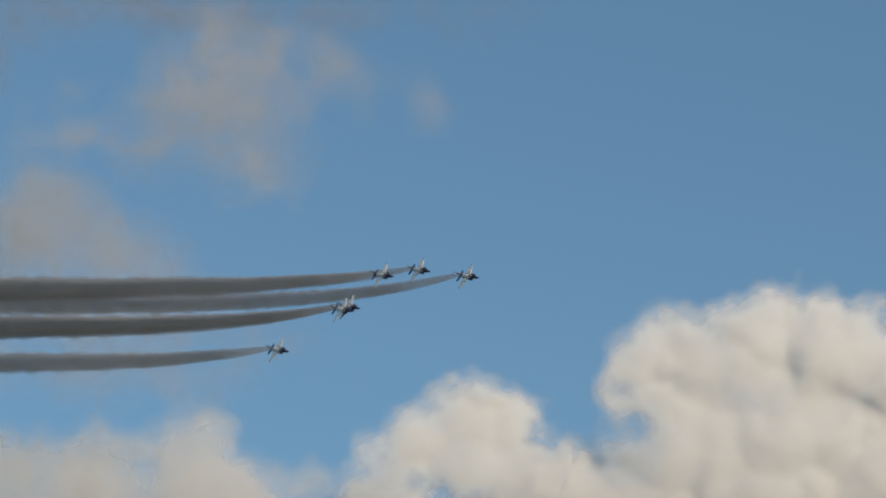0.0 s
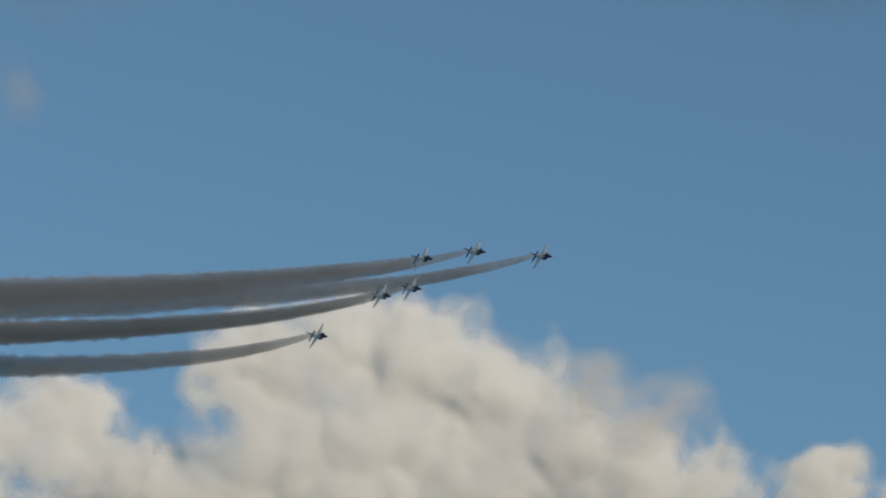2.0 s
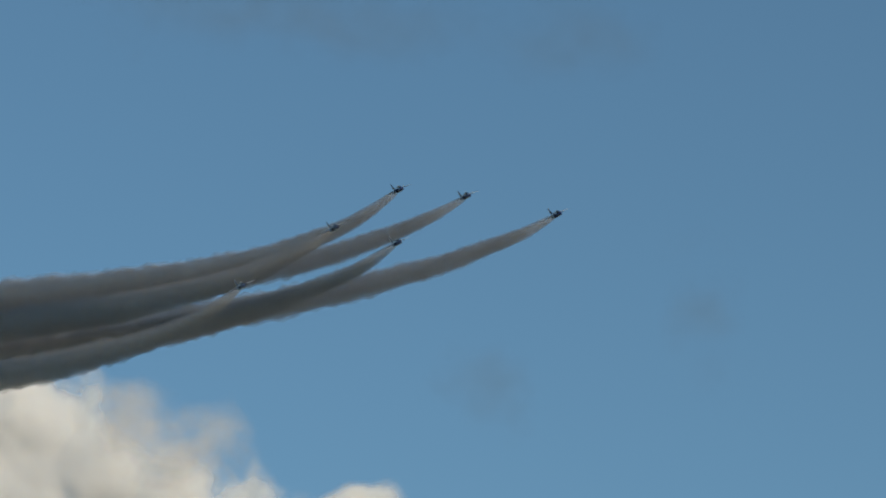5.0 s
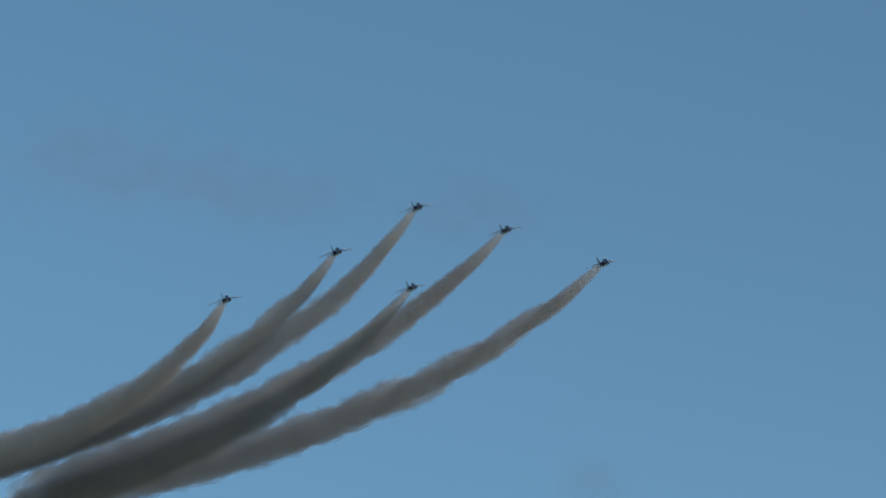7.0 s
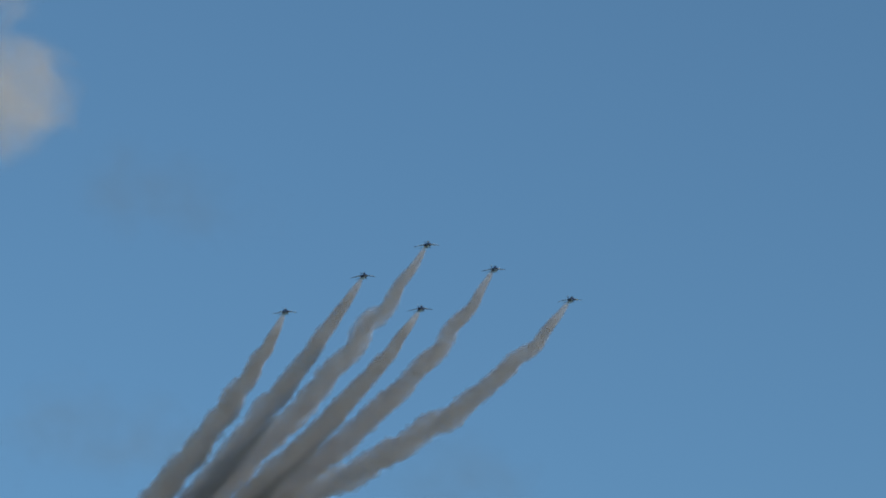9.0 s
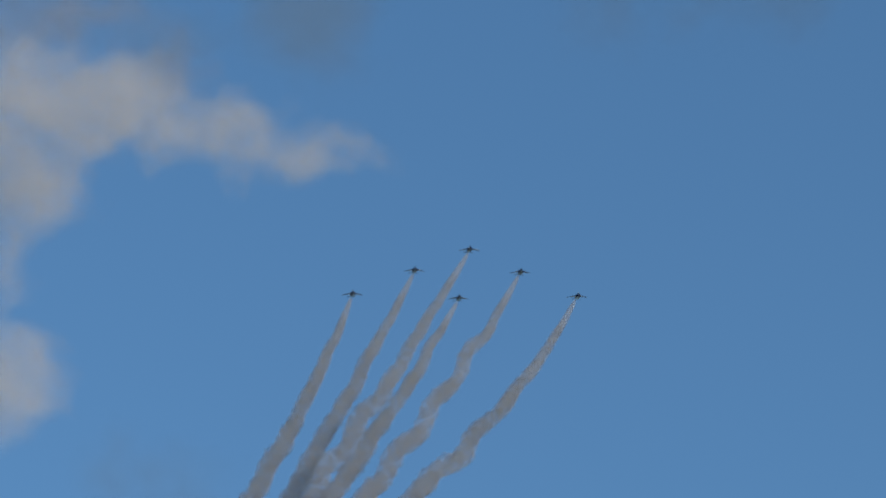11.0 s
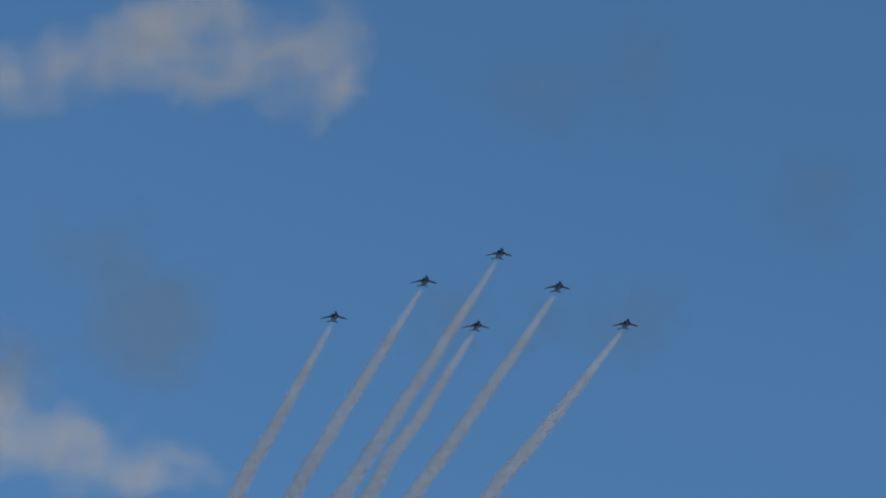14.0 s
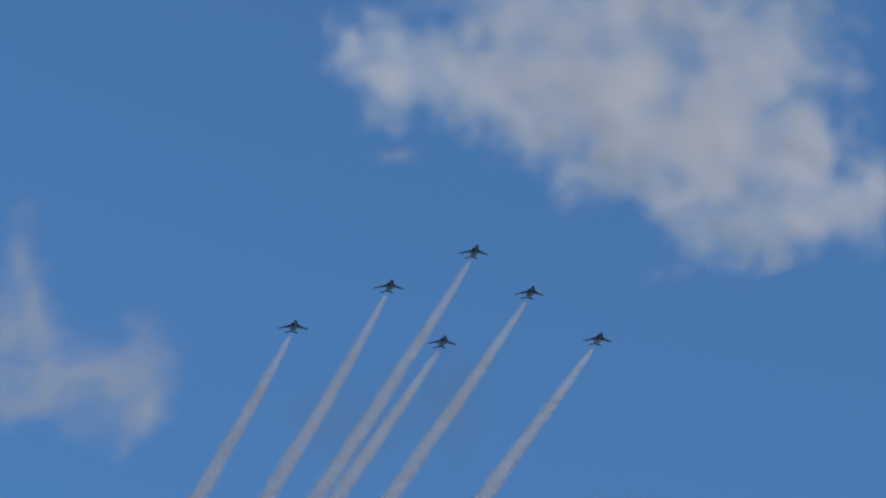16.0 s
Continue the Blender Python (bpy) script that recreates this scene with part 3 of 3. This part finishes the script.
cloud(PUFFS_ELL_TOP, CLOUD_BAND, "dull grey thin cloud behind a paler one", 27, 0.7, 0.5, 0.6, 0.05, 3, 0.06, 0.3, 40, 4450.0)
cloud(PUFFS_SCRAP_D, CLOUD_SOFT, "small soft grey-white cloud scrap", 43, 0.6, 0.4, 0.6, 0.06, 4, 0.05, 0.3, 40)
cloud(PUFFS_SPIKE, CLOUD_SOFT, "wispy grey-white cloud with an upright spike", 23, 0.5, 0.45, 0.6, 0.06, 4, 0.04, 0.22, 80)
cloud(PUFFS_SPIKE_SCRAP, CLOUD_HAZE, "faint scrap of thin pale cloud", 25, 0.4, 0.4, 0.4, 0.05, 3, 0.05, 0.2, 20, 4200.0)
cloud(PUFFS_BROAD, CLOUD_BROAD, "broad ragged white cumulus cloud in deep blue sky", 29, 0.7, 0.7, 1.0, 0.06, 5, 0.045, 0.4, 110)
cloud(PUFFS_BROAD_SCRAP, CLOUD_THIN, "tiny thin scrap of white cloud", 37, 0.25, 0.2, 0.3, 0.05, 3, 0.04, 0.15, 20, 4200.0)
_far = 3950.0
for _puffs, _seed in ((PUFFS_SMUDGE_A, 31), (PUFFS_SMUDGE_B, 57), (PUFFS_SMUDGE_C, 61), (PUFFS_SMUDGE_D, 63), (PUFFS_SMUDGE_E, 77)):
    for _i, _one in enumerate(_puffs):
        tagged(cloud([_one], CLOUD_SMUDGE, "faint dark smudge of hazy cloud", _seed + _i, 0.9, 0.6, 0.8, 0.04, 2, 0.1, 0.3, 8, _far, name="haze_patch"), group="haze patches")
        _far -= 45.0


# ---- flight ----
# how all six jets lie in the air: seconds, three turns in degrees
TURNS = [
    (0, -45.1, 62.0, -173.7), (0.5, -43.9, 62.2, -175.5), (1, -42.7, 62.3, -176.9), (1.5, -41.5, 62.4, -179.1),
    (2, -40.5, 62.5, 179.1), (2.5, -36.1, 60.5, 178.0), (3, -32.2, 58.3, 177.1), (3.5, -25.7, 53.4, 179.1),
    (4, -21.9, 47.3, -179.2), (4.5, -18.7, 37.9, -177.3), (5, -16.9, 28.2, -176.9), (5.5, -16.5, 25.0, -176.9),
    (6, -16.0, 21.8, -177.0), (6.5, -16.0, 19.2, -177.1), (7, -16.0, 17.0, -177.1), (7.5, -16.0, 14.8, -177.0),
    (8, -16.0, 10.9, -176.2), (8.5, -16.5, 8.5, -176.0), (9, -17.0, 7.2, -176.2), (9.5, -17.5, 5.8, -176.5),
    (10, -17.8, 4.4, -176.8), (10.5, -17.9, 2.9, -177.1), (11, -17.0, 3.3, -176.6), (11.5, -16.1, 3.8, -176.2),
    (12, -15.0, 4.3, -175.9), (12.5, -14.3, 4.8, -175.7), (13, -14.4, 4.6, -175.9), (13.5, -14.5, 4.5, -176.1),
    (14, -14.9, 4.4, -176.3), (14.5, -15.3, 4.3, -176.8), (15, -15.9, 4.6, -177.5), (15.5, -16.5, 4.8, -178.0),
    (16, -17.3, 5.1, -178.4),
]
FLIGHT_A = [
    (0, -310.6, 1361.8, 500.1), (0.5, -266.0, 1371.1, 500.3), (1, -225.6, 1378.0, 500.8), (1.5, -187.5, 1383.3, 502.2),
    (2, -153.6, 1386.7, 504.2), (2.5, -120.3, 1375.1, 502.2), (3, -92.0, 1362.4, 501.0), (3.5, -63.6, 1310.7, 487.1),
    (4, -40.0, 1261.8, 475.0), (4.5, -19.6, 1205.0, 460.7), (5, -1.3, 1152.3, 448.7), (5.5, 9.5, 1126.1, 446.2),
    (6, 19.4, 1099.9, 446.2), (6.5, 27.5, 1086.4, 453.8), (7, 33.4, 1080.9, 466.3), (7.5, 38.2, 1110.7, 494.1),
    (8, 40.4, 1238.2, 564.1), (8.5, 46.2, 1342.5, 636.2), (9, 52.7, 1455.6, 725.2), (9.5, 60.0, 1556.8, 817.0),
    (10, 67.8, 1620.7, 890.8), (10.5, 78.2, 1694.9, 965.3), (11, 84.2, 1719.8, 1005.7), (11.5, 90.4, 1708.5, 1024.3),
    (12, 97.3, 1598.3, 981.4), (12.5, 105.3, 1508.9, 952.7), (13, 114.2, 1427.0, 927.1), (13.5, 123.8, 1350.9, 904.8),
    (14, 131.5, 1265.3, 878.2), (14.5, 140.4, 1186.2, 855.8), (15, 149.3, 1133.6, 853.7), (15.5, 157.6, 1103.8, 868.6),
    (16, 167.2, 1072.7, 884.1),
]
FLIGHT_B = [
    (0, -297.8, 1363.9, 501.8), (0.5, -251.6, 1373.1, 502.2), (1, -209.7, 1379.9, 502.9), (1.5, -170.2, 1384.8, 504.2),
    (2, -135.0, 1387.9, 506.5), (2.5, -100.6, 1375.9, 504.2), (3, -70.9, 1363.0, 502.6), (3.5, -42.6, 1311.1, 487.9),
    (4, -19.2, 1262.2, 475.0), (4.5, 0.5, 1205.6, 459.6), (5, 18.4, 1152.8, 446.9), (5.5, 30.2, 1126.8, 443.3),
    (6, 41.4, 1100.8, 442.3), (6.5, 51.0, 1087.6, 448.9), (7, 58.2, 1082.4, 460.4), (7.5, 64.2, 1112.6, 487.2),
    (8, 66.2, 1240.6, 556.4), (8.5, 72.0, 1345.3, 628.1), (9, 78.7, 1458.7, 716.7), (9.5, 85.9, 1560.4, 808.2),
    (10, 92.9, 1624.6, 881.9), (10.5, 102.7, 1699.1, 956.2), (11, 108.5, 1724.2, 996.5), (11.5, 114.7, 1713.0, 1014.9),
    (12, 120.9, 1602.8, 971.9), (12.5, 128.7, 1513.8, 942.7), (13, 136.9, 1431.9, 917.1), (13.5, 146.1, 1355.7, 895.0),
    (14, 153.4, 1270.3, 868.1), (14.5, 161.9, 1191.4, 845.5), (15, 170.6, 1139.3, 842.8), (15.5, 178.1, 1109.6, 857.7),
    (16, 186.8, 1078.5, 873.6),
]
FLIGHT_C = [
    (0, -281.3, 1368.2, 499.7), (0.5, -233.4, 1377.3, 499.7), (1, -190.0, 1383.8, 501.0), (1.5, -148.6, 1388.2, 502.7),
    (2, -111.9, 1390.9, 505.0), (2.5, -76.9, 1378.4, 502.2), (3, -45.9, 1365.4, 499.9), (3.5, -16.8, 1313.3, 484.4),
    (4, 7.9, 1264.2, 470.9), (4.5, 27.8, 1207.5, 455.1), (5, 45.1, 1154.3, 441.9), (5.5, 56.9, 1128.5, 437.6),
    (6, 68.2, 1102.7, 435.6), (6.5, 78.2, 1089.7, 441.3), (7, 85.7, 1085.0, 451.9), (7.5, 92.4, 1115.6, 477.8),
    (8, 95.0, 1244.0, 546.1), (8.5, 101.2, 1349.0, 617.6), (9, 108.4, 1462.8, 706.2), (9.5, 115.6, 1564.6, 797.9),
    (10, 121.8, 1628.9, 872.1), (10.5, 130.9, 1703.4, 946.6), (11, 135.7, 1728.8, 986.5), (11.5, 140.9, 1718.1, 1004.4),
    (12, 146.7, 1608.0, 961.2), (12.5, 154.0, 1519.5, 931.2), (13, 162.3, 1438.0, 905.0), (13.5, 171.7, 1361.5, 883.4),
    (14, 178.8, 1275.9, 856.9), (14.5, 187.4, 1197.0, 834.2), (15, 196.1, 1144.9, 831.3), (15.5, 202.6, 1115.6, 845.9),
    (16, 210.5, 1084.8, 861.6),
]
FLIGHT_D = [
    (0, -322.9, 1363.1, 489.6), (0.5, -277.2, 1373.0, 489.3), (1, -235.0, 1380.5, 490.0), (1.5, -194.1, 1386.1, 492.1),
    (2, -157.8, 1389.9, 494.3), (2.5, -123.1, 1378.8, 491.6), (3, -93.8, 1366.6, 489.2), (3.5, -64.7, 1315.4, 474.0),
    (4, -40.2, 1266.9, 460.9), (4.5, -19.8, 1210.1, 446.9), (5, -1.7, 1157.7, 434.1), (5.5, 8.9, 1132.2, 430.1),
    (6, 18.6, 1106.8, 428.5), (6.5, 26.5, 1094.2, 434.5), (7, 32.3, 1089.6, 445.6), (7.5, 37.0, 1120.4, 471.9),
    (8, 39.1, 1248.3, 541.8), (8.5, 44.6, 1353.1, 613.9), (9, 50.6, 1466.7, 703.0), (9.5, 57.3, 1568.3, 795.1),
    (10, 64.4, 1632.3, 869.8), (10.5, 74.2, 1706.6, 945.1), (11, 79.6, 1731.6, 985.8), (11.5, 84.9, 1720.8, 1004.1),
    (12, 91.1, 1610.9, 961.2), (12.5, 99.0, 1522.5, 931.6), (13, 107.3, 1441.2, 905.7), (13.5, 116.8, 1365.8, 883.2),
    (14, 124.4, 1281.0, 856.4), (14.5, 133.0, 1202.7, 833.9), (15, 141.8, 1151.6, 831.0), (15.5, 150.3, 1123.0, 845.3),
    (16, 159.5, 1092.9, 860.9),
]
FLIGHT_E = [
    (0, -325.3, 1363.0, 488.7), (0.5, -280.4, 1372.8, 488.3), (1, -241.4, 1380.0, 488.5), (1.5, -202.8, 1385.5, 490.4),
    (2, -168.5, 1389.6, 491.9), (2.5, -135.5, 1378.5, 490.0), (3, -107.8, 1366.1, 488.5), (3.5, -79.9, 1314.7, 474.4),
    (4, -57.0, 1266.0, 462.6), (4.5, -37.4, 1208.8, 449.9), (5, -20.1, 1156.4, 438.2), (5.5, -10.2, 1130.6, 435.5),
    (6, -1.3, 1104.7, 435.2), (6.5, 5.9, 1091.6, 442.5), (7, 11.1, 1086.6, 454.8), (7.5, 15.0, 1116.8, 482.2),
    (8, 17.3, 1244.3, 552.6), (8.5, 22.6, 1348.8, 625.1), (9, 28.3, 1461.9, 714.4), (9.5, 34.9, 1563.1, 806.7),
    (10, 42.6, 1626.9, 881.2), (10.5, 52.8, 1700.9, 956.4), (11, 58.5, 1725.8, 997.2), (11.5, 64.3, 1715.0, 1015.4),
    (12, 71.7, 1604.8, 972.8), (12.5, 79.4, 1516.1, 943.7), (13, 87.4, 1434.4, 918.4), (13.5, 97.0, 1358.5, 896.5),
    (14, 104.6, 1273.4, 869.9), (14.5, 113.8, 1195.2, 847.0), (15, 122.6, 1143.8, 844.5), (15.5, 131.0, 1114.7, 859.2),
    (16, 140.4, 1083.9, 875.2),
]
FLIGHT_F = [
    (0, -348.4, 1363.0, 475.4), (0.5, -303.2, 1373.5, 475.1), (1, -262.7, 1381.2, 475.6), (1.5, -224.5, 1387.6, 476.9),
    (2, -191.2, 1392.1, 478.6), (2.5, -159.2, 1381.7, 476.3), (3, -131.8, 1370.1, 473.8), (3.5, -104.0, 1319.2, 459.4),
    (4, -81.5, 1271.2, 447.1), (4.5, -64.1, 1214.6, 433.6), (5, -47.2, 1162.6, 422.2), (5.5, -38.1, 1136.9, 420.3),
    (6, -30.1, 1111.0, 421.1), (6.5, -24.0, 1097.9, 429.4), (7, -19.5, 1092.8, 442.5), (7.5, -16.3, 1123.2, 470.4),
    (8, -12.4, 1251.2, 540.1), (8.5, -6.9, 1355.9, 612.5), (9, -1.6, 1469.3, 702.0), (9.5, 4.6, 1570.6, 794.7),
    (10, 12.7, 1634.2, 870.0), (10.5, 23.2, 1708.0, 946.0), (11, 29.4, 1732.7, 987.5), (11.5, 35.2, 1721.8, 1006.2),
    (12, 41.8, 1612.3, 963.1), (12.5, 48.7, 1524.0, 934.0), (13, 56.4, 1443.4, 907.7), (13.5, 64.9, 1368.4, 885.4),
    (14, 72.2, 1283.7, 859.1), (14.5, 80.8, 1205.8, 836.9), (15, 89.7, 1155.1, 834.7), (15.5, 99.6, 1126.8, 849.2),
    (16, 110.1, 1096.8, 864.8),
]
# how each smoke trail hangs behind its jet: seconds, then the ways in metres from the jet to its middle and its old end
TRAIL_A = [
    (0, -66, 72, 27, -519, 440, 187), (1.5, -53, 63, 21, -529, 485, 180), (3.5, -40, 83, 21, -464, 661, 213),
    (5, -29, 92, 18, -222, 470, 131), (7.5, -20, 117, 18, -144, 480, 84), (8, -22, 165, 34, -117, 556, 103),
    (10.5, -28, 324, 106, -111, 886, 251), (12.5, -20, 289, 106, -171, 1312, 348), (14.5, -17, 302, 117, -193, 1403, 348),
    (16, -6, 289, 131, -155, 1401, 418),
]
TRAIL_B = [
    (0, -51, 55, 19, -537, 436, 187), (1.5, -49, 61, 18, -518, 487, 178), (3.5, -41, 88, 21, -458, 665, 203),
    (5, -35, 105, 23, -221, 473, 125), (7.5, -25, 135, 23, -141, 480, 83), (8, -18, 148, 28, -127, 555, 106),
    (10.5, -22, 312, 103, -107, 881, 260), (12.5, -16, 298, 110, -163, 1299, 368), (14.5, -10, 278, 113, -168, 1379, 379),
    (16, -0, 269, 128, -124, 1370, 451),
]
TRAIL_C = [
    (0, -50, 55, 17, -533, 437, 186), (1.5, -50, 66, 18, -507, 490, 174), (3.5, -48, 100, 26, -461, 669, 194),
    (5, -33, 102, 22, -216, 474, 121), (7.5, -21, 115, 20, -148, 476, 94), (8, -23, 154, 34, -136, 547, 125),
    (10.5, -21, 334, 110, -119, 870, 279), (12.5, -15, 303, 117, -155, 1282, 394), (14.5, -5, 264, 113, -152, 1354, 411),
    (16, 7, 253, 127, -72, 1334, 486),
]
TRAIL_D = [
    (0, -56, 65, 21, -504, 444, 184), (1.5, -44, 59, 16, -486, 493, 173), (3.5, -30, 68, 15, -442, 666, 203),
    (5, -25, 88, 18, -198, 474, 120), (7.5, -13, 91, 17, -122, 475, 93), (8, -25, 199, 48, -98, 546, 123),
    (10.5, -25, 360, 123, -92, 874, 270), (12.5, -17, 295, 115, -140, 1283, 391), (14.5, -7, 261, 111, -145, 1352, 413),
    (16, -0, 253, 127, -105, 1335, 489),
]
TRAIL_E = [
    (0, -62, 69, 24, -507, 444, 183), (1.5, -54, 72, 20, -484, 492, 177), (3.5, -28, 63, 15, -437, 665, 205),
    (5, -26, 89, 19, -200, 471, 128), (7.5, -16, 101, 18, -132, 474, 95), (8, -29, 211, 50, -99, 549, 116),
    (10.5, -22, 312, 106, -87, 881, 258), (12.5, -20, 302, 112, -153, 1302, 363), (14.5, -17, 289, 117, -172, 1384, 372),
    (16, -4, 283, 132, -134, 1374, 447),
]
TRAIL_F = [
    (0, -61, 73, 25, -477, 451, 179), (1.5, -49, 72, 20, -443, 497, 177), (3.5, -28, 69, 16, -397, 665, 210),
    (5, -26, 92, 18, -194, 473, 122), (7.5, -20, 130, 27, -122, 468, 109), (8, -25, 217, 57, -80, 541, 131),
    (10.5, -21, 323, 112, -91, 873, 273), (12.5, -19, 343, 131, -122, 1285, 386), (14.5, -15, 270, 114, -151, 1361, 401),
    (16, -6, 274, 133, -128, 1347, 479),
]

first_jet, first_trail = jet(), trail()
JETS = [first_jet] + [copy_thing(first_jet, pose(0, 0, 0)) for _ in range(5)]
TRAILS = [first_trail] + [copy_thing(first_trail, pose(0, 0, 0)) for _ in range(5)]


def bow(s, width):
    """A bend that is spent within about that share of the trail, nothing at both ends."""
    return (1 - math.exp(-s / width)) - s * (1 - math.exp(-1 / width))


def motions():
    """Each jet flies its way; each piece of smoke follows behind it on the bent line of its trail."""
    flights = (FLIGHT_A, FLIGHT_B, FLIGHT_C, FLIGHT_D, FLIGHT_E, FLIGHT_F)
    bends = (TRAIL_A, TRAIL_B, TRAIL_C, TRAIL_D, TRAIL_E, TRAIL_F)
    for craft, smoke, flight, bend in zip(JETS, TRAILS, flights, bends):
        way = [(t, pose(*place, *turn)) for (t, *place), (_, *turn) in zip(flight, TURNS)]
        walk(craft, way)
        b = np.array(bend)
        lines = []
        for t, m in way:
            jet_at = m.translation
            start = m @ Vector((0, -10.0, -0.3))
            half = jet_at + Vector([np.interp(t, b[:, 0], b[:, i]) for i in (1, 2, 3)])
            old = jet_at + Vector([np.interp(t, b[:, 0], b[:, i]) for i in (4, 5, 6)])
            near = (half - start).length
            m_at = near / (near + (old - half).length)
            width = float(np.interp(t, (0, 1.5, 3.5, 5, 7.5, 10.5), (0.2, 0.22, 0.2, 0.3, 2.0, 1.5)))
            lines.append((t, start, old - start, (half - start - (old - start) * m_at) / bow(m_at, width), width))
        drift = Vector((flight[0][1], 7.0, 3.0))
        for puff in smoke.children:
            s = age(puff["step"])
            rows = []
            for t, start, chord, bend_to, width in lines:
                born = t - 6.0 * s  # the air keeps the bends it was given
                sway = Vector([noise.noise(Vector((born * 2.3, 9.0 * i, 0)) + drift) for i in range(3)])
                calm = np.interp(born, (0, 4, 6, 9, 11, 13), (0.12, 0.2, 0.5, 0.8, 0.8, 0.15))
                at = start + chord * s + bend_to * bow(s, width) + sway * (1.7 * calm * girth(s) * min(1, 5 * s))
                along = -(chord + bend_to * (bow(s + 0.01, width) - bow(s - 0.01, width)) / 0.02)
                rows.append((t, Matrix.Translation(at) @ along.to_track_quat("Y", "Z").to_matrix().to_4x4()))
            walk(puff, rows)


motions()
